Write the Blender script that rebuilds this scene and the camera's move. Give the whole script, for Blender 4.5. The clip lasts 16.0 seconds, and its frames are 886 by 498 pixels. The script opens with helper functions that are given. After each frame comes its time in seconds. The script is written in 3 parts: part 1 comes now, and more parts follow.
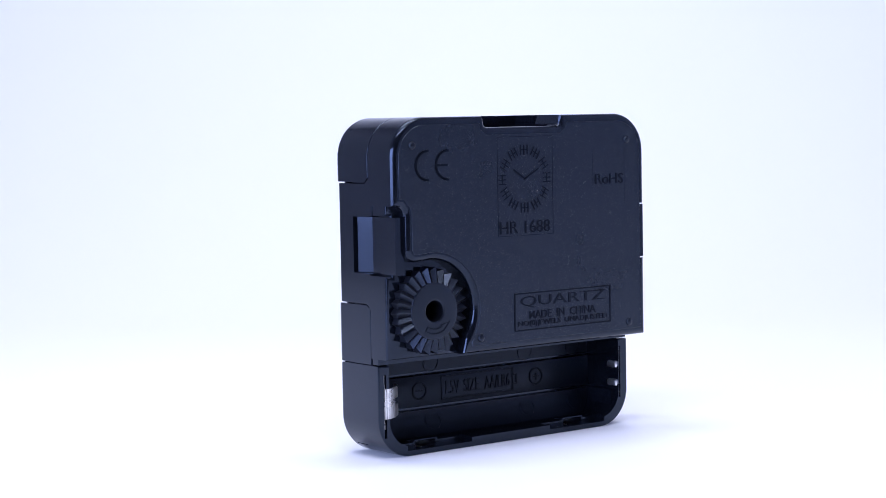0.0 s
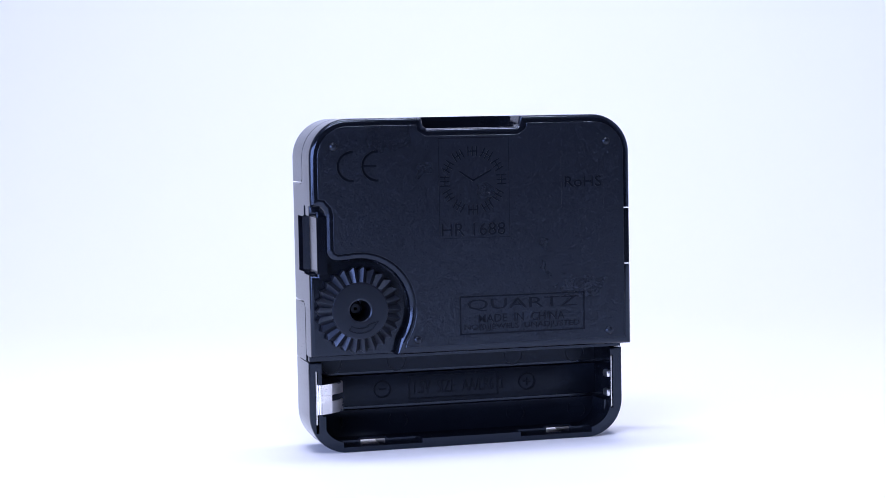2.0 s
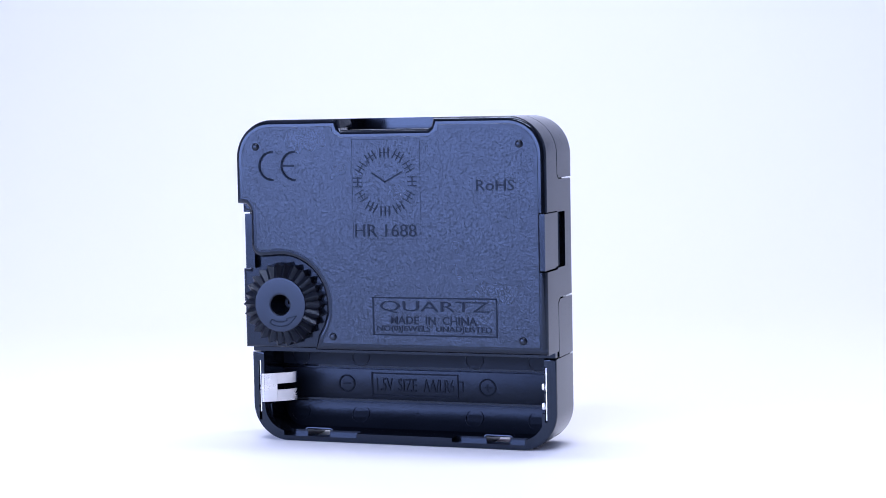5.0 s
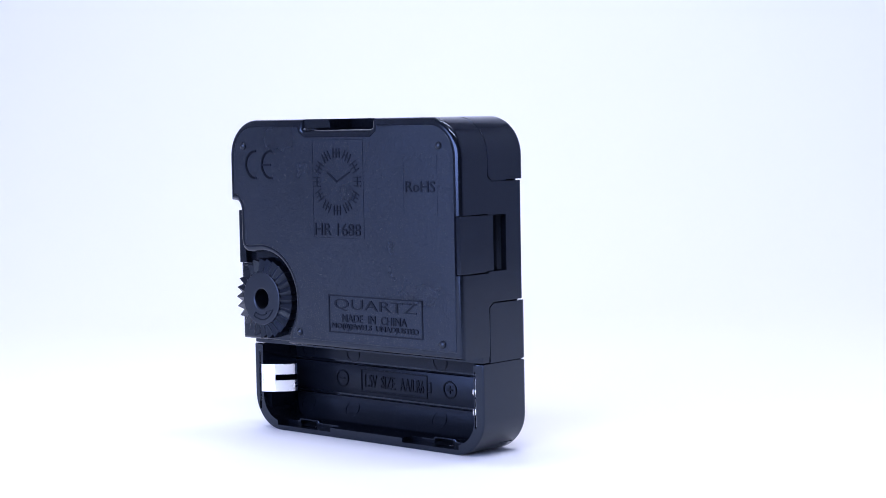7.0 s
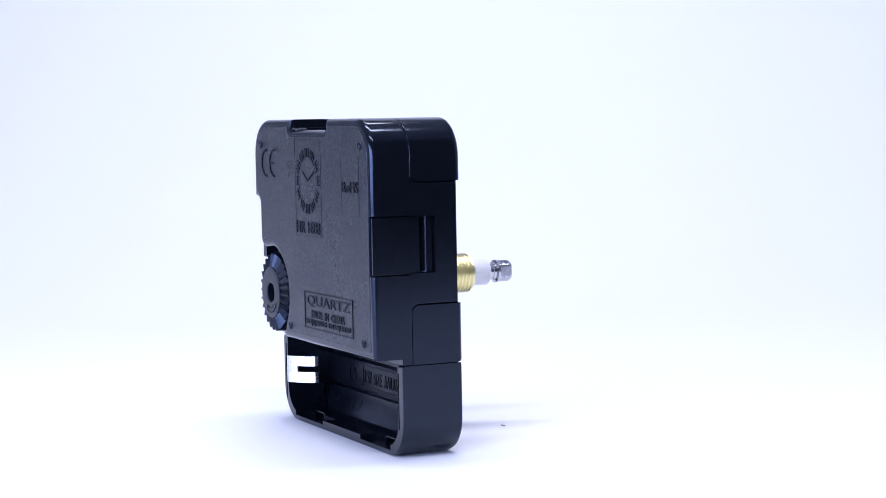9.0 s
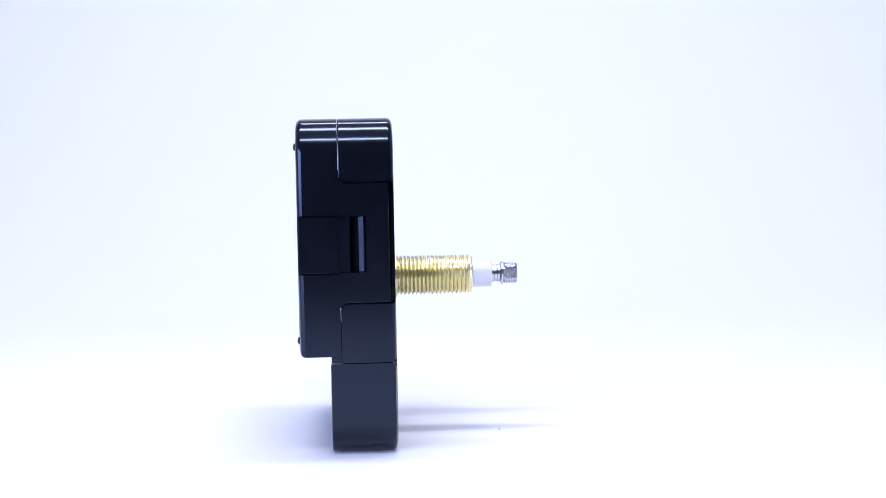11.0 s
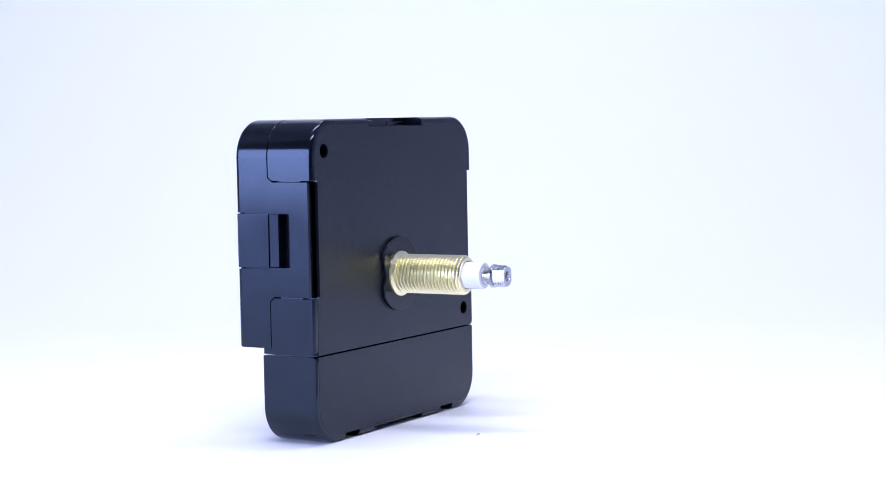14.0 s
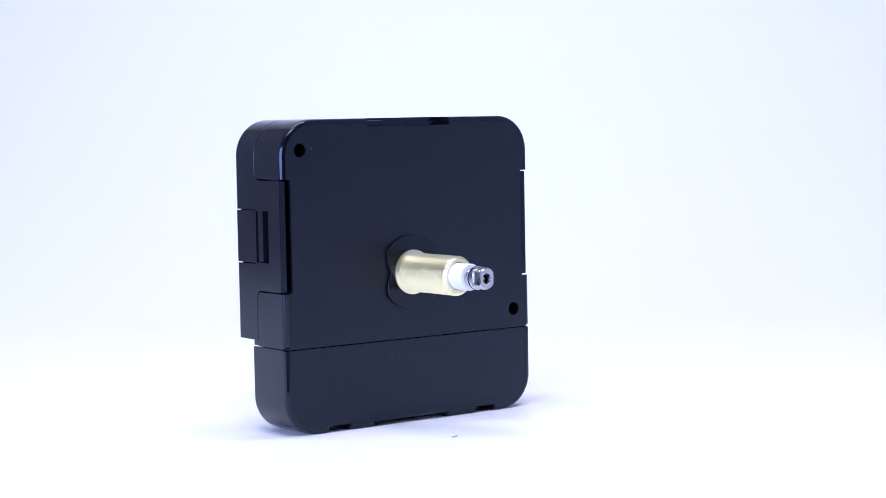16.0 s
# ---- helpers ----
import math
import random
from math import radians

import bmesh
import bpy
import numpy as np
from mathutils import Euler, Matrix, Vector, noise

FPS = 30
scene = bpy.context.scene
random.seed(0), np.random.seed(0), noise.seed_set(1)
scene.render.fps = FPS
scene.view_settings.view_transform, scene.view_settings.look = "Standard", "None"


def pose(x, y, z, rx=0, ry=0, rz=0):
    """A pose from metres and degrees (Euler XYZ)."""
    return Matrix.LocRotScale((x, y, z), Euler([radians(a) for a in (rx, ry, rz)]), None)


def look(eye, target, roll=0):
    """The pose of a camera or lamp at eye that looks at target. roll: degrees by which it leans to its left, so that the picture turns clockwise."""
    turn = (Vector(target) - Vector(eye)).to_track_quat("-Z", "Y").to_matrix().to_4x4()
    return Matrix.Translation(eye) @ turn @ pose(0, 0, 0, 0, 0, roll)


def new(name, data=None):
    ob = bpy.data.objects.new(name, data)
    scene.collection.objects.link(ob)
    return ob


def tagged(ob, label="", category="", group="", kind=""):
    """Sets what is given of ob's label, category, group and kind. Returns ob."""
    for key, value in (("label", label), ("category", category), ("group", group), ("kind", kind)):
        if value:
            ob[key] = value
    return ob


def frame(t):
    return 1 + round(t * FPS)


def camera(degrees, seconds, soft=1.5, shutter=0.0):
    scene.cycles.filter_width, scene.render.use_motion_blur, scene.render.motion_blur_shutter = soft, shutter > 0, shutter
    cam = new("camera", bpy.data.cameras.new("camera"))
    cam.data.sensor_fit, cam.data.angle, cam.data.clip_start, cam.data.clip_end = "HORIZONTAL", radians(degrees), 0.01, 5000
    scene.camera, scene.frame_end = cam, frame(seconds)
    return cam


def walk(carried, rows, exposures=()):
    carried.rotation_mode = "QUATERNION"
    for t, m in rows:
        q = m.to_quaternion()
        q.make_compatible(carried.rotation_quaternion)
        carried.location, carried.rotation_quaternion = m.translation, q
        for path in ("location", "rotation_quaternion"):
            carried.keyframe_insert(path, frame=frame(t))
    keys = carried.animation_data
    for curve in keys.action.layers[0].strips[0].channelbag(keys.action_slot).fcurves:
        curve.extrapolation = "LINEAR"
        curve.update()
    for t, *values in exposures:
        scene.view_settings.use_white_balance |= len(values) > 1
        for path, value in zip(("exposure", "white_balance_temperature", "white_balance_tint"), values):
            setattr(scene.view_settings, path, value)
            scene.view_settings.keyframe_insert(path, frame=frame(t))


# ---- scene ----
# Camera: it stands still before a small white turntable
cam = camera(26.47, 16.0, soft=0.8)
EYE = (0.0, -0.34249, 0.05691)
AIM = (EYE[0] + 0.00233, EYE[1] + 1.0, EYE[2] - 0.07052)
STAND = look(EYE, AIM, -1.069)
walk(cam, [(0.0, STAND), (16.0, STAND)], exposures=[(0.0, 0.0), (16.0, 0.0)])


def heading(t):
    """Degrees by which the turntable has turned at t seconds: a nearly even pace."""
    return 37.54 - 11.1054 * t - 0.147602 * t ** 2 + 0.0187744 * t ** 3 - 0.000646197 * t ** 4


# ---- light ----
world = bpy.data.worlds.new("studio_air")
scene.world = world
world.use_nodes = True
world.node_tree.nodes["Background"].inputs[0].default_value = (0.55, 0.66, 1.0, 1)
world.node_tree.nodes["Background"].inputs[1].default_value = 0.08


def softbox(name, place, aim, size_x, size_y, power, colour=(0.79, 0.81, 1.0)):
    lamp = bpy.data.lights.new(name, "AREA")
    lamp.shape, lamp.size, lamp.size_y = "RECTANGLE", size_x, size_y
    lamp.energy, lamp.color = power, colour
    ob = new(name, lamp)
    ob.matrix_world = look(place, aim)
    return ob


softbox("top_strip", (0.0, 0.01, 0.45), (0.0, 0.01, 0.0), 0.30, 0.05, 1.45)
softbox("front_strip", (0.0, -0.27, 0.43), (0.0, 0.0, 0.0), 0.30, 0.03, 1.30)
# Added fill with no known source, to brighten the middle of the backdrop.
softbox("backdrop_fill", (0.0, 0.24, 0.44), (0.0, 0.34, 0.05), 0.14, 0.05, 0.43)
softbox("window_light", (-0.486, -0.504, 0.16), (0.0, 0.0, 0.04), 0.80, 0.30, 8.9, (0.45, 0.55, 1.0))


# ---- materials ----
def shader(name):
    m = bpy.data.materials.new(name)
    m.use_nodes = True
    nt = m.node_tree
    return m, nt, nt.nodes["Principled BSDF"]


def link(nt, a, out, b, inp):
    nt.links.new(a.outputs[out], b.inputs[inp])


def coords(nt, scale=1.0):
    tc = nt.nodes.new("ShaderNodeTexCoord")
    mp = nt.nodes.new("ShaderNodeMapping")
    mp.inputs["Scale"].default_value = (scale, scale, scale)
    link(nt, tc, "Object", mp, "Vector")
    return mp


def noise_node(nt, src, scale, detail=3.0, rough=0.55):
    n = nt.nodes.new("ShaderNodeTexNoise")
    n.inputs["Scale"].default_value = scale
    n.inputs["Detail"].default_value = detail
    n.inputs["Roughness"].default_value = rough
    link(nt, src, "Vector", n, "Vector")
    return n


def ramp(nt, src, out, a, b, ca, cb):
    r = nt.nodes.new("ShaderNodeMapRange")
    r.inputs["From Min"].default_value, r.inputs["From Max"].default_value = a, b
    r.inputs["To Min"].default_value, r.inputs["To Max"].default_value = ca, cb
    link(nt, src, out, r, "Value")
    return r


def plastic(name, base, rough_lo, rough_hi, grain=0.0, grain_scale=9000.0, spec=0.5, dust=0.0, glint=0.0):
    """Moulded plastic: uneven gloss, a faint flow pattern, spark-eroded grain where wanted, specks of dust."""
    m, nt, bs = shader(name)
    src = coords(nt)
    broad = noise_node(nt, src, 60.0, 4.0)
    link(nt, ramp(nt, broad, "Fac", 0.3, 0.7, rough_lo, rough_hi), "Result", bs, "Roughness")
    mix = nt.nodes.new("ShaderNodeMix")
    mix.data_type = "RGBA"
    mix.inputs["A"].default_value = (*[c * 0.8 for c in base], 1)
    mix.inputs["B"].default_value = (*[c * 1.25 for c in base], 1)
    link(nt, broad, "Fac", mix, "Factor")
    last = mix
    if dust:
        vor = nt.nodes.new("ShaderNodeTexVoronoi")
        vor.inputs["Scale"].default_value = 420.0
        link(nt, src, "Vector", vor, "Vector")
        pick = nt.nodes.new("ShaderNodeSeparateColor")
        link(nt, vor, "Color", pick, "Color")
        few = nt.nodes.new("ShaderNodeMath")
        few.operation, few.inputs[1].default_value = "GREATER_THAN", 1.0 - dust
        link(nt, pick, "Red", few, 0)
        dot = nt.nodes.new("ShaderNodeMath")
        dot.operation, dot.inputs[1].default_value = "LESS_THAN", 0.035
        link(nt, vor, "Distance", dot, 0)
        both = nt.nodes.new("ShaderNodeMath")
        both.operation = "MULTIPLY"
        link(nt, few, 0, both, 0)
        link(nt, dot, 0, both, 1)
        mix2 = nt.nodes.new("ShaderNodeMix")
        mix2.data_type = "RGBA"
        mix2.inputs["B"].default_value = (0.25, 0.25, 0.26, 1)
        link(nt, both, 0, mix2, "Factor")
        link(nt, mix, "Result", mix2, "A")
        last = mix2
    link(nt, last, "Result", bs, "Base Color")
    bs.inputs["Specular IOR Level"].default_value = spec
    # Black plastics: the blue of the surrounding light is put into the highlight tint.
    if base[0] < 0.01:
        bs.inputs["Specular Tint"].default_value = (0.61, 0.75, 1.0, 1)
    bump = nt.nodes.new("ShaderNodeBump")
    bump.inputs["Distance"].default_value = 0.0003 if grain else 0.0001
    if grain:
        fine = noise_node(nt, src, grain_scale, 1.0, 0.5)
        bump.inputs["Strength"].default_value = grain
        link(nt, fine, "Fac", bump, "Height")
    else:
        wave = noise_node(nt, src, 140.0, 2.0)
        bump.inputs["Strength"].default_value = 0.05
        link(nt, wave, "Fac", bump, "Height")
    if glint:
        # spark-eroded grain: tiny facets that each lean their own way
        cells = nt.nodes.new("ShaderNodeTexVoronoi")
        cells.inputs["Scale"].default_value = 7000.0
        link(nt, src, "Vector", cells, "Vector")
        lean = nt.nodes.new("ShaderNodeVectorMath")
        lean.operation = "SUBTRACT"
        lean.inputs[1].default_value = (0.5, 0.5, 0.5)
        link(nt, cells, "Color", lean, 0)
        scaled = nt.nodes.new("ShaderNodeVectorMath")
        scaled.operation = "SCALE"
        # few facets lean far, most hardly at all
        pick = nt.nodes.new("ShaderNodeSeparateColor")
        link(nt, cells, "Color", pick, "Color")
        steep = nt.nodes.new("ShaderNodeMath")
        steep.operation, steep.inputs[1].default_value = "POWER", 7.0
        link(nt, pick, "Green", steep, 0)
        link(nt, ramp(nt, steep, 0, 0.0, 1.0, glint * 0.7, glint * 3.6), "Result", scaled, "Scale")
        link(nt, lean, "Vector", scaled, 0)
        total = nt.nodes.new("ShaderNodeVectorMath")
        link(nt, bump, "Normal", total, 0)
        link(nt, scaled, "Vector", total, 1)
        unit = nt.nodes.new("ShaderNodeVectorMath")
        unit.operation = "NORMALIZE"
        link(nt, total, "Vector", unit, 0)
        link(nt, unit, "Vector", bs, "Normal")
    else:
        link(nt, bump, "Normal", bs, "Normal")
    return m


def metal(name, base, rough, scale=900.0, stretch=(1, 1, 1), dent=0.12):
    m, nt, bs = shader(name)
    src = coords(nt)
    src.inputs["Scale"].default_value = stretch
    n = noise_node(nt, src, scale, 3.0)
    link(nt, ramp(nt, n, "Fac", 0.3, 0.7, rough * 0.7, rough * 1.3), "Result", bs, "Roughness")
    bs.inputs["Base Color"].default_value = (*base, 1)
    bs.inputs["Metallic"].default_value = 1.0
    bump = nt.nodes.new("ShaderNodeBump")
    bump.inputs["Distance"].default_value, bump.inputs["Strength"].default_value = 0.00001, dent
    link(nt, n, "Fac", bump, "Height")
    link(nt, bump, "Normal", bs, "Normal")
    return m


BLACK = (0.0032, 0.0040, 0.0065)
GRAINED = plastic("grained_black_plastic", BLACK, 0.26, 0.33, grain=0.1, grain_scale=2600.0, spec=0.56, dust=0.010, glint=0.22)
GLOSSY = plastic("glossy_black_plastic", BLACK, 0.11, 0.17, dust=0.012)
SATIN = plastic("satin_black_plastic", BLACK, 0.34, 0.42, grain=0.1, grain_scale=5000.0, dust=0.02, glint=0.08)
# Low specular darkens the letters in place of shade along their edges.
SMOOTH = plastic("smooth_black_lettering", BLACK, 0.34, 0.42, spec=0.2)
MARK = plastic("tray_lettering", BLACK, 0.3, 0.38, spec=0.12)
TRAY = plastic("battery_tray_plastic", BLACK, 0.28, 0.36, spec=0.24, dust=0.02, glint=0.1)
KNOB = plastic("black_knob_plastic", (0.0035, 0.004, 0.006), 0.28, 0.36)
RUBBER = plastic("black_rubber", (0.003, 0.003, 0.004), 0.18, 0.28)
NYLON = plastic("white_nylon", (0.80, 0.80, 0.82), 0.35, 0.45)
BRASS = metal("brass", (0.93, 0.86, 0.54), 0.32, 120.0, dent=0.0)
STEEL = metal("nickel_plated_steel", (0.78, 0.77, 0.76), 0.3, 160.0, (1, 1, 3), dent=0.02)
ZINC = metal("grey_machined_metal", (0.55, 0.56, 0.58), 0.24)


def paper(name, base, rough=0.7):
    m, nt, bs = shader(name)
    src = coords(nt)
    n = noise_node(nt, src, 900.0, 4.0)
    broad = noise_node(nt, src, 6.0, 3.0)
    mix = nt.nodes.new("ShaderNodeMix")
    mix.data_type = "RGBA"
    mix.inputs["A"].default_value = (*[c * 0.975 for c in base], 1)
    mix.inputs["B"].default_value = (*base, 1)
    link(nt, broad, "Fac", mix, "Factor")
    link(nt, mix, "Result", bs, "Base Color")
    bs.inputs["Roughness"].default_value = rough
    bs.inputs["Specular IOR Level"].default_value = 0.3
    bump = nt.nodes.new("ShaderNodeBump")
    bump.inputs["Distance"].default_value, bump.inputs["Strength"].default_value = 0.0001, 0.15
    link(nt, n, "Fac", bump, "Height")
    link(nt, bump, "Normal", bs, "Normal")
    return m


PAPER = paper("white_paper", (0.86, 0.86, 0.87))
CLOTH = paper("reflector_cloth", (0.34, 0.36, 0.41))
TABLE = paper("dark_table", (0.03, 0.03, 0.032), 0.22)
WALL = paper("dim_wall", (0.62, 0.63, 0.66))
CRUMB = plastic("grey_brown_crumb", (0.42, 0.38, 0.33), 0.6, 0.8)

# ---- mesh helpers: millimetres, u across, v from the rear face to the dial side, w up ----
MM = 0.001
SHIFT = Vector((-0.3, -25.0, 0.0))


def place(bm):
    """From the movement's own millimetres to metres round the turntable's axis."""
    for v in bm.verts:
        v.co = (v.co + SHIFT) * MM
    return bm


def finish(bm, name, angle=32):
    bmesh.ops.recalc_face_normals(bm, faces=bm.faces)
    me = bpy.data.meshes.new(name)
    bm.to_mesh(me)
    bm.free()
    for p in me.polygons:
        p.use_smooth = True
    me.set_sharp_from_angle(angle=radians(angle))
    return me


def part(name, bm, material, parent, label="", angle=32, placed=False):
    if not placed:
        place(bm)
    me = finish(bm, name, angle)
    me.materials.append(material)
    ob = new(name, me)
    ob.parent = parent
    if label:
        ob["label"] = label
    if len(me.polygons) > 7 and material in (GLOSSY, GRAINED, SATIN, RUBBER, KNOB, STEEL):
        wn = ob.modifiers.new("face_weighted", "WEIGHTED_NORMAL")
        wn.keep_sharp = True
    return ob


def arc(cx, cy, r, a0, a1, n):
    return [(cx + r * math.cos(radians(a0 + (a1 - a0) * i / n)), cy + r * math.sin(radians(a0 + (a1 - a0) * i / n))) for i in range(n + 1)]


def inset(outline, by):
    """The outline drawn in by so many millimetres, point for point."""
    area = sum(a[0] * b[1] - b[0] * a[1] for a, b in zip(outline, outline[1:] + outline[:1]))
    turn = 1.0 if area > 0 else -1.0
    out, n = [], len(outline)
    for i in range(n):
        p, q, r = Vector(outline[i - 1]), Vector(outline[i]), Vector(outline[(i + 1) % n])
        d1, d2 = (q - p).normalized(), (r - q).normalized()
        n1, n2 = Vector((-d1.y, d1.x)) * turn, Vector((-d2.y, d2.x)) * turn
        m = (n1 + n2) / max(0.4, 1 + n1.dot(n2))
        out.append((q.x + m.x * by, q.y + m.y * by))
    return out


def prism(bm, outline, v0, v1, front=0.0, back=0.0, axis=1, segs=3):
    """A prism of a closed outline along an axis (1: v, outline in u, w; 0: u, outline in v, w; 2: w, outline in u, v), its two rims rounded."""
    def at(a, b, c):
        return (a, c, b) if axis == 1 else ((c, a, b) if axis == 0 else (a, b, c))
    outline = [q for i, q in enumerate(outline) if (Vector(q) - Vector(outline[i - 1])).length > 1e-4]
    n, s = len(outline), 1.0 if v1 > v0 else -1.0
    levels = [(front * (1 - math.sin(a)), v0 + s * front * (1 - math.cos(a))) for a in [math.pi / 2 * i / segs for i in range(segs)]] if front else []
    levels += [(0.0, v0 + s * front), (0.0, v1 - s * back)]
    levels += [(back * (1 - math.cos(a)), v1 - s * back * (1 - math.sin(a))) for a in [math.pi / 2 * i / segs for i in range(1, segs + 1)]] if back else []
    rings = [[bm.verts.new(at(a, b, v)) for a, b in (inset(outline, d) if d else outline)] for d, v in levels]
    bm.faces.new(rings[0])
    bm.faces.new(rings[-1][::-1])
    for lo, hi in zip(rings, rings[1:]):
        for i in range(n):
            bm.faces.new((lo[i], hi[i], hi[(i + 1) % n], lo[(i + 1) % n]))
    return bm


def box(bm, u0, u1, v0, v1, w0, w1, bevel=0.0):
    r = bmesh.ops.create_cube(bm, size=1.0)["verts"]
    for v in r:
        v.co = Vector((u0 + (v.co.x + 0.5) * (u1 - u0), v0 + (v.co.y + 0.5) * (v1 - v0), w0 + (v.co.z + 0.5) * (w1 - w0)))
    if bevel:
        es = {e for v in r for e in v.link_edges}
        bmesh.ops.bevel(bm, geom=list(es), offset=bevel, segments=2, profile=0.5, affect="EDGES", clamp_overlap=True)
    return bm


def lathe(bm, profile, cu, cw, n=48, closed=True):
    """Turn (radius, v) rows round an axis along v."""
    rings = []
    for r, v in profile:
        rings.append([bm.verts.new((cu + r * math.cos(2 * math.pi * i / n), v, cw + r * math.sin(2 * math.pi * i / n))) for i in range(n)])
    for a, b in zip(rings, rings[1:]):
        for i in range(n):
            bm.faces.new((a[i], a[(i + 1) % n], b[(i + 1) % n], b[i]))
    if closed:
        bm.faces.new(rings[0][::-1])
        bm.faces.new(rings[-1])
    return bm


def carve(bm, cutters, added=()):
    """Take solids away from a solid, after joining others to it."""
    obs = []
    for b in [bm] + list(added) + cutters:
        bmesh.ops.recalc_face_normals(b, faces=b.faces)
        me = bpy.data.meshes.new("solid")
        b.to_mesh(me)
        b.free()
        obs.append(new("solid", me))
    for i, o in enumerate(obs[1:]):
        mod = obs[0].modifiers.new("cut", "BOOLEAN")
        mod.operation, mod.solver, mod.object = "UNION" if i < len(added) else "DIFFERENCE", "EXACT", o
    bpy.context.view_layer.update()
    ev = obs[0].evaluated_get(bpy.context.evaluated_depsgraph_get())
    me = bpy.data.meshes.new_from_object(ev)
    out = bmesh.new()
    out.from_mesh(me)
    for o in obs:
        d = o.data
        bpy.data.objects.remove(o)
        bpy.data.meshes.remove(d)
    bpy.data.meshes.remove(me)
    return out


def letters(text, u, w, width, height, v, depth=0.10, bold=0.0):
    """Moulded lettering centred on (u, w), standing proud of the plane v towards the viewer at -v."""
    cu = bpy.data.curves.new("letters", "FONT")
    cu.body, cu.align_x, cu.align_y, cu.resolution_u = text, "CENTER", "CENTER", 3
    cu.offset = bold
    ob = new("letters", cu)
    bpy.context.view_layer.update()
    me = bpy.data.meshes.new_from_object(ob.evaluated_get(bpy.context.evaluated_depsgraph_get()))
    bpy.data.objects.remove(ob)
    bpy.data.curves.remove(cu)
    bm = bmesh.new()
    bm.from_mesh(me)
    bpy.data.meshes.remove(me)
    xs, ys = [q.co.x for q in bm.verts], [q.co.y for q in bm.verts]
    x0, x1, y0, y1 = min(xs), max(xs), min(ys), max(ys)
    for q in bm.verts:
        q.co = Vector((u + ((q.co.x - x0) / (x1 - x0) - 0.5) * width, v - depth, w + ((q.co.y - y0) / (y1 - y0) - 0.5) * height))
    r = bmesh.ops.extrude_face_region(bm, geom=list(bm.faces))
    for g in r["geom"]:
        if isinstance(g, bmesh.types.BMVert):
            g.co.y = v + 0.05
    return bm


def strip(bm, pts, half, v, depth=0.10, closed=False):
    """A thin raised line through points of the plane v."""
    n = len(pts)
    for i in range(n if closed else n - 1):
        a, b = Vector(pts[i]), Vector(pts[(i + 1) % n])
        d = (b - a).normalized()
        s = Vector((-d.y, d.x)) * half
        a2, b2 = a - d * half * 0.9, b + d * half * 0.9
        prism(bm, [tuple(a2 + s), tuple(b2 + s), tuple(b2 - s), tuple(a2 - s)], v - depth, v + 0.05)
    return bm


# ---- setting ----
def sweep():
    """Paper that lies on the table and rises behind it in one curve."""
    y0, r = 0.17, 0.32
    prof = [(-0.24, 0.0), (-0.18, 0.0), (-0.1, 0.0), (0.0, 0.0), (0.1, 0.0)]
    prof += [(y0 + r * math.sin(radians(a)), r - r * math.cos(radians(a))) for a in np.arange(0, 90.1, 1.5)]
    prof += [(y0 + r, 0.45), (y0 + r, 0.6)]
    n = len(prof)
    verts, faces = [], []
    for x in (-0.36, 0.36):
        verts += [(x, y, z) for y, z in prof]
        for i in range(n):
            (ya, za), (yb, zb) = prof[max(0, i - 1)], prof[min(n - 1, i + 1)]
            d = Vector((yb - ya, zb - za)).normalized() * 0.002
            verts.append((x, prof[i][0] + d.y, prof[i][1] - d.x))
    for i in range(n - 1):
        faces.append((i, 2 * n + i, 2 * n + i + 1, i + 1))
        faces.append((n + i, n + i + 1, 3 * n + i + 1, 3 * n + i))
        faces += [(i, i + 1, n + i + 1, n + i), (2 * n + i, 3 * n + i, 3 * n + i + 1, 2 * n + i + 1)]
    faces += [(0, n, 3 * n, 2 * n), (n - 1, 3 * n - 1, 4 * n - 1, 2 * n - 1)]
    me = bpy.data.meshes.new("ground")
    me.from_pydata(verts, [], faces)
    bm = bmesh.new()
    bm.from_mesh(me)
    me = finish(bm, "ground", 40)
    me.materials.append(PAPER)
    return tagged(new("ground", me), "seamless white paper curving up behind the table", "backdrop", kind="structure")


sweep()


def unseen_reflectors():
    """Unseen sides and roof round the paper, added for reflections; open towards the camera."""
    for name, v0, v1 in (("reflector_side_west", (-0.368, -0.09, 0.0), (-0.362, 0.48, 0.50)), ("reflector_side_east", (0.362, -0.20, 0.0), (0.368, 0.48, 0.50)),
                         ("reflector_roof", (-0.368, -0.32, 0.502), (0.368, 0.48, 0.508))):
        bm = bmesh.new()
        for v in bmesh.ops.create_cube(bm, size=1.0)["verts"]:
            v.co = Vector([v0[i] + (v.co[i] + 0.5) * (v1[i] - v0[i]) for i in range(3)])
        me = finish(bm, name)
        me.materials.append(CLOTH)
        tagged(new(name, me), "unseen grey cloth " + ("roof" if name == "reflector_roof" else "side") + " added for reflections", "light tent", kind="structure")


unseen_reflectors()


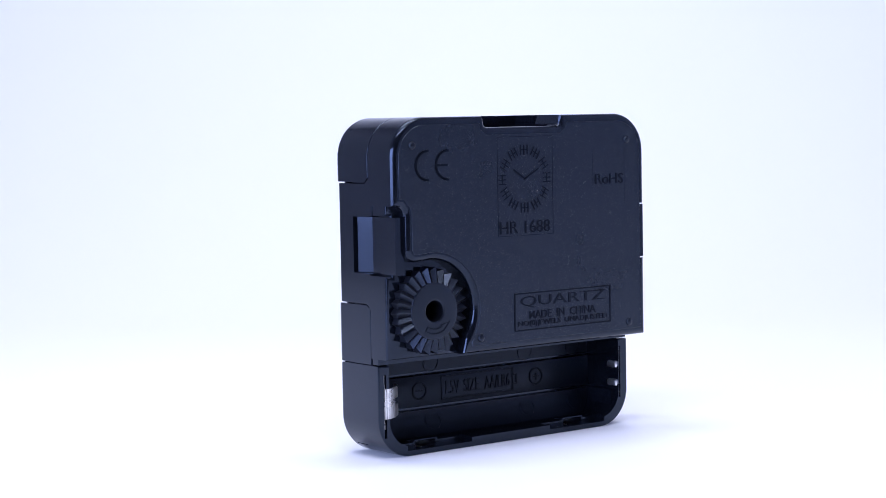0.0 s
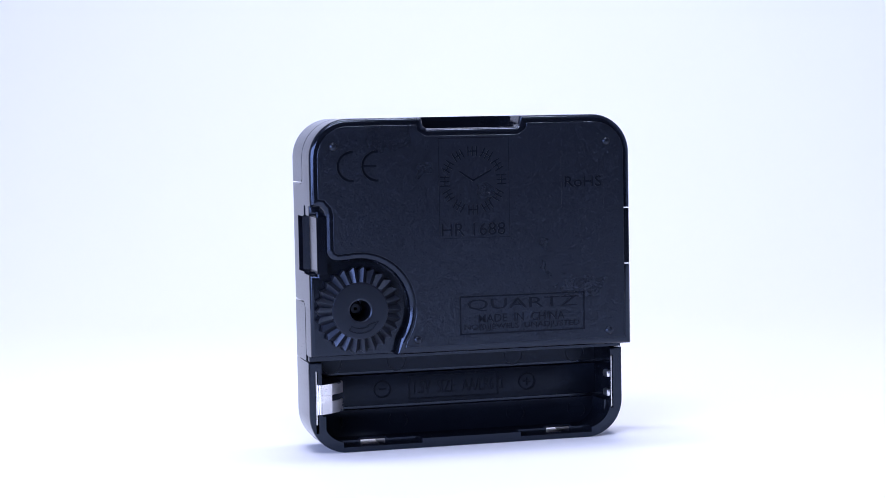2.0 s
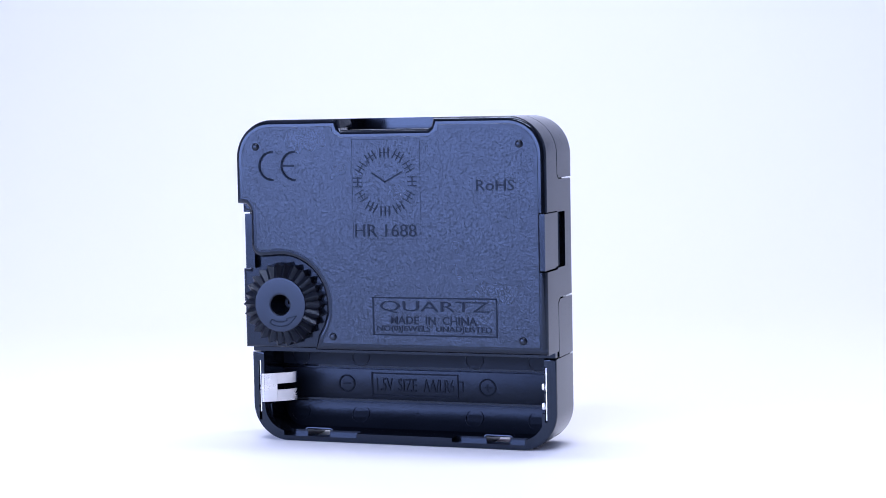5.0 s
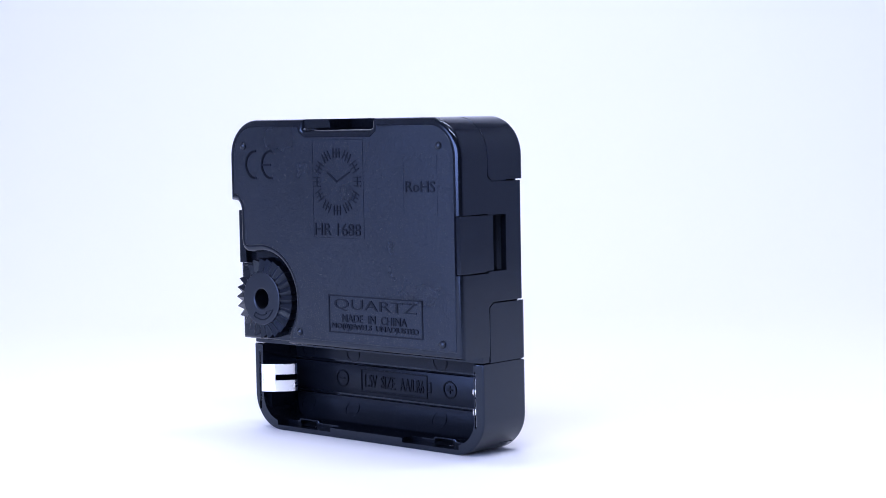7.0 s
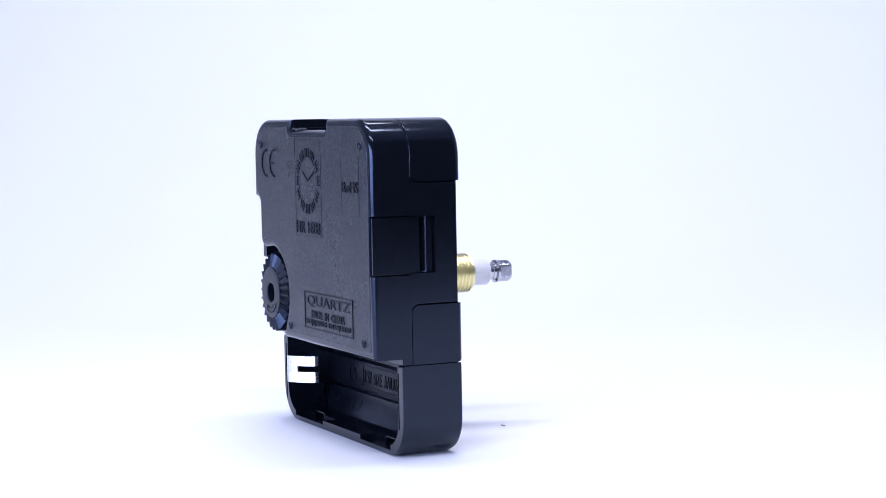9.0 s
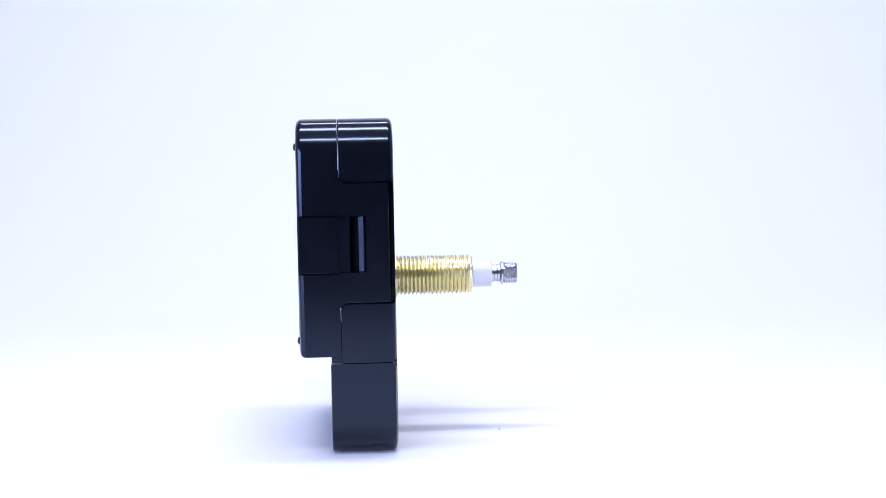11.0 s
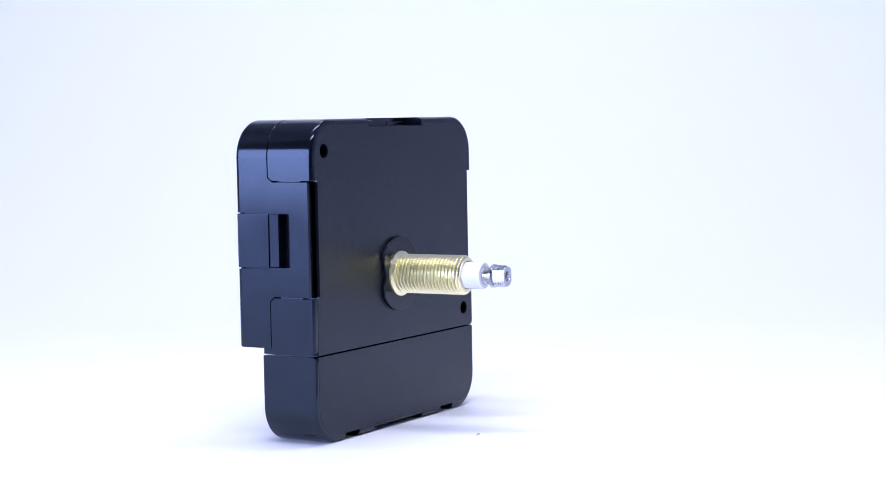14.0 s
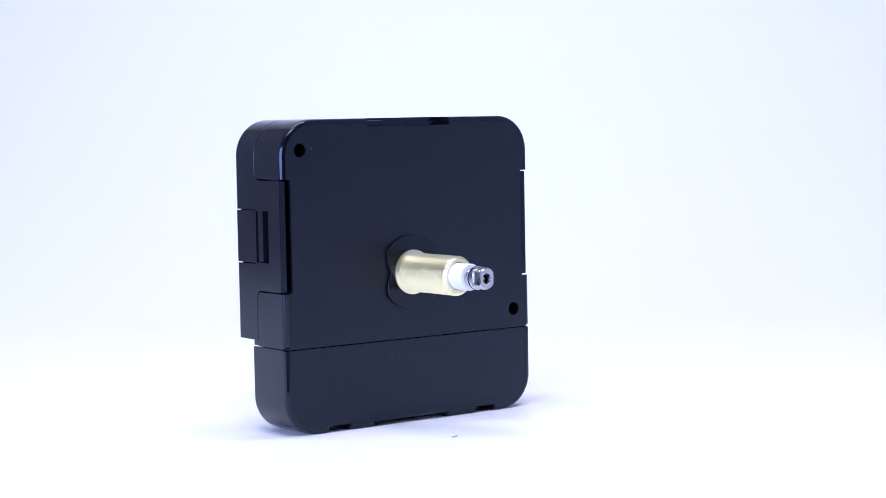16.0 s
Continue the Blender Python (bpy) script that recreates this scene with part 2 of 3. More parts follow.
def dark_room():
    """Plain dim table and walls that close the place outside the lit paper."""
    bm = bmesh.new()
    for v0, v1 in (((-2.0, -2.0, -0.06), (2.0, 2.0, -0.004)),):
        r = bmesh.ops.create_cube(bm, size=1.0)["verts"]
        for v in r:
            v.co = Vector([v0[i] + (v.co[i] + 0.5) * (v1[i] - v0[i]) for i in range(3)])
    me = finish(bm, "table")
    me.materials.append(TABLE)
    tagged(new("table", me), "dark table top under the white paper", "table", kind="structure")
    for name, v0, v1 in (("wall_south", (-2.0, -2.1, 0.0), (2.0, -2.0, 2.4)), ("wall_north", (-2.0, 2.0, 0.0), (2.0, 2.1, 2.4)),
                         ("wall_west", (-2.1, -2.0, 0.0), (-2.0, 2.0, 2.4)), ("wall_east", (2.0, -2.0, 0.0), (2.1, 2.0, 2.4)), ("ceiling", (-2.1, -2.1, 2.4), (2.1, 2.1, 2.5))):
        bm = bmesh.new()
        r = bmesh.ops.create_cube(bm, size=1.0)["verts"]
        for v in r:
            v.co = Vector([v0[i] + (v.co[i] + 0.5) * (v1[i] - v0[i]) for i in range(3)])
        me = finish(bm, name)
        me.materials.append(WALL)
        tagged(new(name, me), "plain dim studio " + ("ceiling" if name == "ceiling" else "wall"), "ceiling" if name == "ceiling" else "wall", kind="structure")


dark_room()

# ---- the quartz clock movement ----
movement = tagged(new("clock_movement"), "black plastic quartz clock movement with brass threaded shaft, standing on edge", "clock movement")
W2, TOP, BACK, FRONT = 28.1, 56.8, 0.0, 16.2
COVER_LOW, SEAM = 16.95, 15.9
KU, KW, KR = -20.1, 24.75, 8.5


def cover_outline():
    """Rear cover seen from behind: rounded top corners, a stepped edge and a bay round the setting knob."""
    p = [(W2, COVER_LOW)]
    p += arc(W2 - 6.6, TOP - 6.6, 6.6, 0, 90, 14)
    p += [(8.5, TOP), (8.2, 55.3), (7.6, 54.9), (-7.9, 54.9), (-8.5, 55.3), (-8.8, TOP)]
    p += arc(-W2 + 6.6, TOP - 6.6, 6.6, 90, 180, 14)
    p += [(-W2, 42.4), (-26.4, 42.2), (-25.8, 41.5), (-25.6, 40.8)]
    p += arc(-23.5, 35.1, 2.1, 180, 270, 6)
    p += arc(KU, KW, KR, 101, -33, 26)
    p += [(-13.3, 19.5), (-13.9, COVER_LOW)]
    return p


def side_pocket(s):
    """Solid that frees the cover's long side tongue on one side of the front case."""
    bm = bmesh.new()
    prism(bm, [(5.0, 24.95), (6.95, 24.95), (7.9, 25.75), (17.0, 25.75), (17.0, 46.25), (7.9, 46.25), (6.95, 47.05), (5.0, 47.05)], s * 26.9, s * 30.0, axis=0)
    return bm


def cutbox(*a):
    return box(bmesh.new(), *a)


def tongue(s):
    """Side wall of the cover that reaches past the joint on one side."""
    out = [(6.0, 25.2), (6.93, 25.2), (7.93, 26.0), (15.2, 26.0), (15.3, 26.1), (15.3, 45.9), (15.2, 46.0), (7.93, 46.0), (6.93, 46.8), (6.0, 46.8)]
    return prism(bmesh.new(), out, s * 26.92, s * W2, back=0.12, axis=0, segs=2)


def rear_cover():
    bm = bmesh.new()
    prism(bm, cover_outline(), BACK, 6.93, front=0.95, back=0.14, segs=4)
    cuts = [cutbox(26.3, 30.0, -1.0, 6.85, 30.8, 40.7), cutbox(-30.0, -25.4, -1.0, 6.85, 30.8, 40.7), cutbox(-8.4, 8.0, 3.0, 8.0, 51.0, 60.0)]
    cuts += [cutbox(25.0, 30.0, 6.84, 11.4, 31.1, 40.5), cutbox(-30.0, -25.0, 6.84, 11.4, 31.1, 40.5)]
    # the knob's bay leaves a strip of the cover's side wall under the latch
    low = box(bmesh.new(), -W2, -26.9, 2.6, 7.2, 25.1, 30.8)
    step = box(bmesh.new(), -27.95, -25.0, 2.6, 7.2, 40.75, 43.0)
    bm = carve(bm, cuts, [tongue(1), tongue(-1), low, step])
    cover = part("rear_cover", bm, GLOSSY, movement, "black plastic rear cover with a glossy rounded rim")
    field = inset(cover_outline(), 1.25)
    bm = bmesh.new()
    prism(bm, field, BACK - 0.07, BACK + 0.3, front=0.06, segs=1)
    part("cover_field", bm, GRAINED, cover, "finely grained black field of the rear cover")
    return cover


def latch(s, case):
    """The catch of the front case that shows in the window: a flush panel, and a ramp sunk behind it."""
    bm = bmesh.new()
    if s > 0:
        prism(bm, [(27.85, 0.2), (27.85, 6.72), (24.0, 6.72), (24.0, 0.2)], 31.0, 40.5, front=0.1, back=0.1, axis=2, segs=2)
    else:
        prism(bm, [(-27.0, 1.1), (-27.0, 7.35), (-25.3, 7.35), (-25.3, 1.1)], 30.98, 40.52, front=0.1, back=0.1, axis=2, segs=2)
    part("latch_panel", bm, GLOSSY, case, "flat inset latch panel")
    bm = bmesh.new()
    if s > 0:
        prism(bm, [(25.15, 6.8), (27.62, 6.8), (27.62, 8.7), (25.75, 8.85), (27.0, 10.2), (27.3, 11.0), (27.3, 11.2), (25.15, 11.2)], 31.2, 40.4, axis=2)
    else:
        prism(bm, [(-25.12, 7.4), (-25.4, 7.45), (-27.45, 11.0), (-25.12, 11.1)], 31.2, 40.4, axis=2)
    part("latch_ramp", bm, GLOSSY, case, "sloping latch ramp", angle=20)


def front_case():
    out = [(W2, SEAM)] + arc(W2 - 6.6, TOP - 6.6, 6.6, 0, 90, 14) + arc(-W2 + 6.6, TOP - 6.6, 6.6, 90, 180, 14) + [(-W2, SEAM)]
    bm = bmesh.new()
    prism(bm, out, 7.0, FRONT, front=0.14, back=0.9)
    holes = []
    for u, w in ((24.1, 51.3), (-24.1, 19.4)):
        h = bmesh.new()
        lathe(h, [(1.25, 11.0), (1.25, 17.0)], u, w, 24)
        holes.append(h)
    cuts = [side_pocket(1), side_pocket(-1), cutbox(26.3, 30.0, 13.0, 17.0, 25.75, 46.25), cutbox(-30.0, -26.3, 13.0, 17.0, 25.75, 46.25), cutbox(24.4, 28.0, 13.0, 15.65, 25.85, 46.15), cutbox(-28.0, -24.4, 13.0, 15.65, 25.85, 46.15),
            cutbox(25.1, 30.0, 6.0, 11.45, 31.05, 40.55), cutbox(-30.0, -25.1, 6.0, 11.45, 31.05, 40.55), cutbox(-8.4, 8.0, 5.0, 12.0, 50.5, 60.0), cutbox(-9.3, 9.3, 12.9, 17.0, 55.35, 60.0)] + holes
    bm = carve(bm, cuts)
    case = part("front_case", bm, GLOSSY, movement, "black plastic front half of the case")
    # satin field of the dial side
    bm = bmesh.new()
    fo = [(W2 - 1.0, SEAM + 0.02)] + [(W2 - 1.0, 25.75), (W2 - 1.85, 25.75), (W2 - 1.85, 46.25), (W2 - 1.0, 46.25)] + arc(W2 - 6.6, TOP - 6.6, 5.6, 0, 90, 12)
    fo += [(9.5, TOP - 1.0), (9.4, 55.2), (-9.4, 55.2), (-9.5, TOP - 1.0)] + arc(-W2 + 6.6, TOP - 6.6, 5.6, 90, 180, 12)
    fo += [(-W2 + 1.0, 46.25), (-W2 + 1.85, 46.25), (-W2 + 1.85, 25.75), (-W2 + 1.0, 25.75), (-W2 + 1.0, SEAM + 0.02)]
    prism(bm, fo, FRONT - 0.3, FRONT + 0.03)
    holes = []
    for u, w in ((24.1, 51.3), (-24.1, 19.4)):
        h = bmesh.new()
        lathe(h, [(1.25, 11.0), (1.25, 17.0)], u, w, 24)
        holes.append(h)
    part("dial_side_panel", carve(bm, holes), SATIN, case, "satin black dial-side panel with two pin holes")
    # seat of the knob, lower than the cover
    bm = bmesh.new()
    seat = [(-10.8, COVER_LOW), (-10.8, 34.5), (-24.0, 43.0), (-27.9, 43.0), (-27.9, 40.9), (-26.8, 40.9), (-26.8, 30.7), (-W2 + 0.05, 30.8), (-W2 + 0.05, COVER_LOW)]
    prism(bm, seat, 2.35, 6.95, front=0.6)
    well = bmesh.new()
    lathe(well, [(1.85, 1.0), (1.85, 6.5)], KU, KW, 48)
    part("knob_seat", carve(bm, [well]), GLOSSY, case, "sunken glossy bay behind the knob")
    # flange between cover and battery tray
    bm = bmesh.new()
    box(bm, -27.9, 27.9, 5.2, 7.05, SEAM, COVER_LOW + 0.2, 0.1)
    part("lower_flange", bm, GLOSSY, case)
    bm = bmesh.new()
    box(bm, -27.5, 27.5, 14.0, 15.5, 14.6, 16.6)
    box(bm, 26.4, 27.5, 7.3, 14.0, 14.6, 16.6)
    box(bm, -27.5, -26.4, 7.3, 14.0, 14.6, 16.6)
    part("seam_core", bm, GLOSSY, case)
    for s in (1, -1):
        latch(s, case)
    bm = bmesh.new()
    box(bm, 3.9, 9.2, 12.5, 13.7, 54.8, 56.45, 0.35)
    part("notch_lip", bm, GLOSSY, case, "rounded lip in the top notch")
    bm = bmesh.new()
    box(bm, -9.2, -2.2, 12.3, 13.2, 54.8, 56.1, 0.25)
    part("notch_lip", bm, GLOSSY, case, "rounded lip in the top notch")
    return case


def battery_case():
    r = 6.6
    out = [(W2, 15.72)] + [(W2, r)] + arc(W2 - r, r, r, 0, -90, 14)[1:] + arc(-W2 + r, r, r, -90, -180, 14) + [(-W2, 15.72)]
    bm = bmesh.new()
    prism(bm, out, 5.05, FRONT, front=0.35, back=0.9, segs=2)
    ri = 4.6
    inner = [(25.9, 18.0)] + [(25.9, 1.7 + ri)] + arc(25.9 - ri, 1.7 + ri, ri, 0, -90, 10)[1:] + arc(-25.9 + ri, 1.7 + ri, ri, -90, -180, 10) + [(-25.9, 18.0)]
    hollow = prism(bmesh.new(), inner, 4.0, 14.4)
    cuts = [hollow]
    # low stretches of the front lip either side of the middle
    cuts.append(cutbox(-22.3, -8.5, 4.0, 7.6, 0.95, 3.0))
    cuts.append(cutbox(9.2, 22.3, 4.0, 7.6, 0.95, 3.0))
    # slots in the floor, open to the dial side, and the shallow relief between the feet
    for u0, u1 in ((-19.0, -14.4), (14.5, 19.1)):
        cuts.append(cutbox(u0, u1, 8.0, 17.0, -1.0, 1.25))
        cuts.append(cutbox(u0 + 0.15, u1 - 0.15, 7.2, 10.2, 0.5, 3.0))
    cuts.append(cutbox(-7.7, 9.3, 8.4, 17.0, -1.0, 0.95))
    # slits in the side walls that hold the contacts
    cuts.append(cutbox(-27.0, -26.5, 4.0, 9.0, 3.6, 14.2))
    cuts.append(cutbox(25.98, 26.4, 4.0, 6.4, 5.0, 14.4))
    bm = carve(bm, cuts)
    tray = part("battery_case", bm, GLOSSY, movement, "open black plastic battery compartment")
    bm = bmesh.new()
    rear = [(W2 - 1.0, 15.6), (W2 - 1.0, r)] + arc(W2 - r, r, r - 1.0, 0, -70, 10)[1:]
    rear += [(19.3, 1.3), (14.3, 1.3), (14.3, 0.9), (9.5, 0.9), (9.5, 1.35), (-7.9, 1.35), (-7.9, 0.9), (-14.2, 0.9), (-14.2, 1.3), (-19.2, 1.3)]
    rear += arc(-W2 + r, r, r - 1.0, -110, -180, 10) + [(-W2 + 1.0, 15.6)]
    prism(bm, rear, FRONT - 0.3, FRONT + 0.03)
    part("tray_back_panel", bm, SATIN, tray, "satin black dial-side panel of the tray")
    # cradle: a flat middle board between two curved flanks
    bm = bmesh.new()
    box(bm, -25.9, 25.9, 13.35, 14.6, 6.6, 12.0, 0.06)
    board = part("cradle_board", bm, TRAY, tray, "flat board with moulded battery markings")
    for lo, hi, v0, v1 in ((12.6, 18.6, 13.6, 12.5), (5.95, 1.6, 13.6, 11.6)):
        bm = bmesh.new()
        pr = []
        for i in range(9):
            k = i / 8
            pr.append((v0 + (v1 - v0) * (1 - math.cos(k * math.pi / 2.3)) / (1 - math.cos(math.pi / 2.3)), lo + (hi - lo) * k))
        prism(bm, pr + [(14.6, hi), (14.6, lo)], -25.9, 25.9, axis=0)
        flank = part("cradle_flank", bm, TRAY, tray, "curved glossy flank of the battery cradle")
        for u in (-22.4, -10.8, 10.7, 22.2):
            bm = bmesh.new()
            w = 14.1 if hi > lo else 3.9
            def bend(w):
                return v0 + (v1 - v0) * (1 - math.cos((w - lo) / (hi - lo) * math.pi / 2.3)) / (1 - math.cos(math.pi / 2.3))
            v = bend(w)
            tilt = -math.atan(bend(w + 0.5) - bend(w - 0.5))
            lathe(bm, [(0.2, -0.03), (1.38, -0.03), (1.42, 0.1), (1.5, 0.1), (1.54, -0.14), (1.66, -0.14), (1.72, 0.0), (1.72, 0.5)], 0, 0, 28)
            bmesh.ops.transform(bm, matrix=Matrix.Translation((u, v, w)) @ Matrix.Rotation(tilt, 4, "X"), verts=bm.verts)
            part("ejector_mark", bm, TRAY, flank)
    # ridges behind the floor slots
    for u in (-16.7, 16.8):
        bm = bmesh.new()
        hoop = [(u - 2.75, 0.8)] + arc(u - 2.05, 1.45, 0.7, 180, 90, 5) + arc(u + 2.05, 1.45, 0.7, 90, 0, 5) + [(u + 2.75, 0.8), (u + 2.3, 0.8)]
        hoop += arc(u + 1.9, 1.4, 0.4, 0, 90, 4) + arc(u - 1.9, 1.4, 0.4, 90, 180, 4) + [(u - 2.3, 0.8)]
        prism(bm, hoop, 7.65, 8.4, front=0.12, segs=2)
        part("slot_ridge", bm, GLOSSY, tray, "rounded hoop behind the floor slot")
    # ribs low in the two corners
    for s in (1, -1):
        bm = bmesh.new()
        prism(bm, [(6.2, 2.4), (12.0, 1.8), (12.0, 6.3), (6.2, 6.3)], s * 25.05, s * 26.0, axis=0)
        part("corner_rib", bm, GLOSSY, tray)
    # battery markings
    V = 13.35
    for u, sign in ((-13.5, "minus"), (13.1, "plus")):
        bm = bmesh.new()
        strip(bm, arc(u, 9.35, 1.45, 0, 345, 23), 0.13, V, 0.14, closed=True)
        strip(bm, [(u - 0.55, 9.35), (u + 0.55, 9.35)], 0.13, V, 0.14)
        if sign == "plus":
            strip(bm, [(u, 8.8), (u, 9.9)], 0.13, V, 0.144)
        part(sign + "_mark", bm, MARK, board)
    bm = bmesh.new()
    strip(bm, [(-8.6, 11.35), (7.6, 11.35), (7.6, 7.35), (-8.6, 7.35)], 0.12, V, 0.14, closed=True)
    strip(bm, [(7.9, 10.2), (8.5, 10.2), (8.5, 8.5), (7.9, 8.5)], 0.12, V, 0.14)
    part("battery_outline", bm, MARK, board, "moulded outline of a battery")
    for text, u, wid in (("1.5V", -6.2, 3.0), ("SIZE", -1.9, 3.5), ("AA/LR6", 4.0, 5.8)):
        part("lettering", letters(text, u, 9.35, wid, 2.3, V, 0.14), MARK, board)
    return tray


def negative_contact():
    """Bent nickel strip with a slit, springing out of the side wall."""
    bm = bmesh.new()
    path = [(-26.7, 8.8), (-26.75, 6.0), (-26.6, 5.25), (-26.2, 5.1), (-25.5, 5.35), (-24.0, 6.3), (-22.4, 7.7), (-21.6, 8.9), (-21.7, 9.5)]
    th = 0.28

    def band(w0, w1, a, b):
        pts = path[a:b]
        left, right = [], []
        for i, q in enumerate(pts):
            p0, p1 = Vector(pts[max(0, i - 1)]), Vector(pts[min(len(pts) - 1, i + 1)])
            d = (p1 - p0).normalized()
            n = Vector((-d.y, d.x)) * th / 2
            left.append(tuple(Vector(q) + n))
            right.append(tuple(Vector(q) - n))
        prism(bm, left + right[::-1], w0, w1, axis=2)
    band(6.8, 11.85, 0, 6)
    band(6.8, 8.85, 5, 9)
    band(9.95, 11.85, 5, 9)
    part("negative_contact", bm, STEEL, movement, "bent nickel battery contact with a slit")
    bm = bmesh.new()
    box(bm, -26.9, -26.65, 5.35, 6.4, 5.0, 14.2, 0.05)
    part("contact_plate", bm, STEEL, movement, "thin nickel edge of the contact")


def positive_contact():
    bm = bmesh.new()
    box(bm, 26.05, 26.3, 5.3, 6.3, 5.2, 14.2, 0.05)
    plate = part("positive_contact", bm, STEEL, movement, "thin nickel contact plate with two bumps")
    for w in (7.65, 11.0):
        bm = bmesh.new()
        box(bm, 25.3, 26.2, 5.2, 7.6, w - 0.65, w + 0.65, 0.36)
        part("bump", bm, STEEL, plate)


def knob():
    """Setting knob: a bevel wheel with pleated teeth round a plain hub."""
    n, bm = 26, bmesh.new()
    prof = [(4.75, 0.0), (6.95, 0.75), (6.95, 2.3)]
    rings = []
    for j, (r, v) in enumerate(prof):
        ring = []
        for i in range(n * 2):
            a = 2 * math.pi * i / (n * 2)
            crest = i % 2 == 0
            rr = r + (0.33 if crest else -0.33) * (0 if j == 0 else 1)
            vv = v + (-0.38 if crest else 0.38) * (0.42 if j == 0 else (1 if j == 1 else 0))
            ring.append(bm.verts.new((KU + rr * math.cos(a), vv, KW + rr * math.sin(a))))
        rings.append(ring)
    for a, b in zip(rings, rings[1:]):
        for i in range(n * 2):
            bm.faces.new((a[i], a[(i + 1) % (n * 2)], b[(i + 1) % (n * 2)], b[i]))
    inner = [bm.verts.new((KU + 2.2 * math.cos(math.pi * i / n), 2.3, KW + 2.2 * math.sin(math.pi * i / n))) for i in range(n * 2)]
    for i in range(n * 2):
        bm.faces.new((rings[-1][i], rings[-1][(i + 1) % (n * 2)], inner[(i + 1) % (n * 2)], inner[i]))
    wheel = part("setting_knob", bm, KNOB, movement, "black pleated setting knob", angle=12)
    bm = bmesh.new()
    lathe(bm, [(1.8, 6.3), (1.8, -0.1), (1.98, -0.22), (2.1, -0.26), (4.55, -0.26), (4.75, -0.18), (4.82, 0.05), (4.82, 2.2)], KU, KW, 48, closed=False)
    hub = part("hub", bm, KNOB, wheel, "smooth hub with a round hole")
    bm = bmesh.new()
    lathe(bm, [(1.8, 6.1), (1.8, 6.3)], KU, KW, 24)
    part("bore_floor", bm, RUBBER, hub)
    bm = bmesh.new()
    lathe(bm, [(0.28, 5.6), (0.28, 3.7), (0.8, 3.7), (0.95, 3.85), (0.95, 4.8), (1.35, 4.9), (1.35, 6.2)], KU, KW, 24, closed=False)
    part("axle", bm, KNOB, hub)
    # turning arrow
    bm = bmesh.new()
    strip(bm, arc(KU, KW, 3.75, 238, 296, 12) + [(KU + 2.1, KW - 3.0), (KU + 3.0, KW - 1.9), (KU + 1.2, KW - 2.35)] + arc(KU, KW, 2.95, 296, 238, 12), 0.09, -0.26, 0.08, closed=True)
    part("arrow", bm, SMOOTH, hub, "moulded turning arrow")


def cover_marks(cover):
    V = BACK - 0.07
    for u, w in ((-24.1, 52.2), (23.7, 52.15), (23.9, 19.4), (-10.3, 19.4)):
        bm = bmesh.new()
        lathe(bm, [(0.12, -0.5), (0.36, -0.46), (0.56, -0.34), (0.66, -0.16), (0.68, 0.2)], u, w, 24)
        part("stud", bm, KNOB, cover, angle=70)
    bm = bmesh.new()
    strip(bm, [(-2.75, 26.3), (19.35, 26.3), (19.35, 19.95), (-2.75, 19.95)], 0.13, V, 0.09, closed=True)
    part("label_frame", bm, SMOOTH, cover, "moulded frame round the lettering")
    part("lettering", letters("QUARTZ", 8.3, 24.75, 19.6, 2.1, V), SMOOTH, cover)
    part("lettering", letters("MADE  IN  CHINA", 8.1, 22.5, 15.4, 1.4, V, 0.11, 0.008), SMOOTH, cover)
    part("lettering", letters("NO(0)JEWELS  UNADJUSTED", 8.2, 20.95, 20.6, 1.2, V, 0.11, 0.010), SMOOTH, cover)
    part("lettering", letters("RoHS", 19.45, 45.35, 6.7, 1.85, V, 0.11, 0.006), SMOOTH, cover)
    part("lettering", letters("HR 1688", -0.2, 37.75, 11.2, 2.15, V, 0.11), SMOOTH, cover)

    def logo(bm, u, w, size, turn, half):
        """A small sign as plain bars: three posts tied by a crossbar."""
        c, s = math.cos(turn), math.sin(turn)

        def q(a, b):
            return (u + size * (a * c - b * s), w + size * (a * s + b * c))
        for a in (-0.55, -0.05, 0.45):
            strip(bm, [q(a, -0.5), q(a, 0.5)], half, V, 0.09)
        strip(bm, [q(-0.55, 0.0), q(0.5, 0.0)], half, V, 0.094)
    du, dw = -0.15, 46.0
    for k in range(12):
        a = radians(90 - 30 * k)
        bm = bmesh.new()
        logo(bm, du + 4.95 * math.cos(a), dw + 4.95 * math.sin(a), 1.5, a - math.pi / 2 if 0 <= math.sin(a) + 0.01 else a + math.pi / 2, 0.1)
        part("hour_mark", bm, SMOOTH, cover)
    bm = bmesh.new()
    strip(bm, [(du - 2.3, dw + 1.5), (du, dw), (du + 3.0, dw + 1.6)], 0.15, V, 0.10)
    part("clock_pointers", bm, SMOOTH, cover, "moulded pointers at ten past ten")
    # joint lines of the mould inserts
    bm = bmesh.new()
    strip(bm, [(-6.1, 53.2), (6.2, 53.2), (6.2, 36.3), (-6.1, 36.3)], 0.04, V, 0.03, closed=True)
    part("insert_line", bm, SMOOTH, cover)
    bm = bmesh.new()
    strip(bm, [(15.6, 50.5), (23.2, 50.5), (23.2, 40.6), (15.6, 40.6)], 0.045, V, 0.03, closed=True)
    part("insert_line", bm, GRAINED, cover)
    # conformity mark: two open rings, the second with a middle bar
    for u in (-21.0, -16.8):
        bm = bmesh.new()
        strip(bm, arc(u, 48.85, 2.4, 88, 272, 22), 0.2, V, 0.10)
        if u > -20:
            strip(bm, [(u - 2.2, 48.85), (u - 0.2, 48.85)], 0.19, V, 0.104)
        part("conformity_mark", bm, SMOOTH, cover)


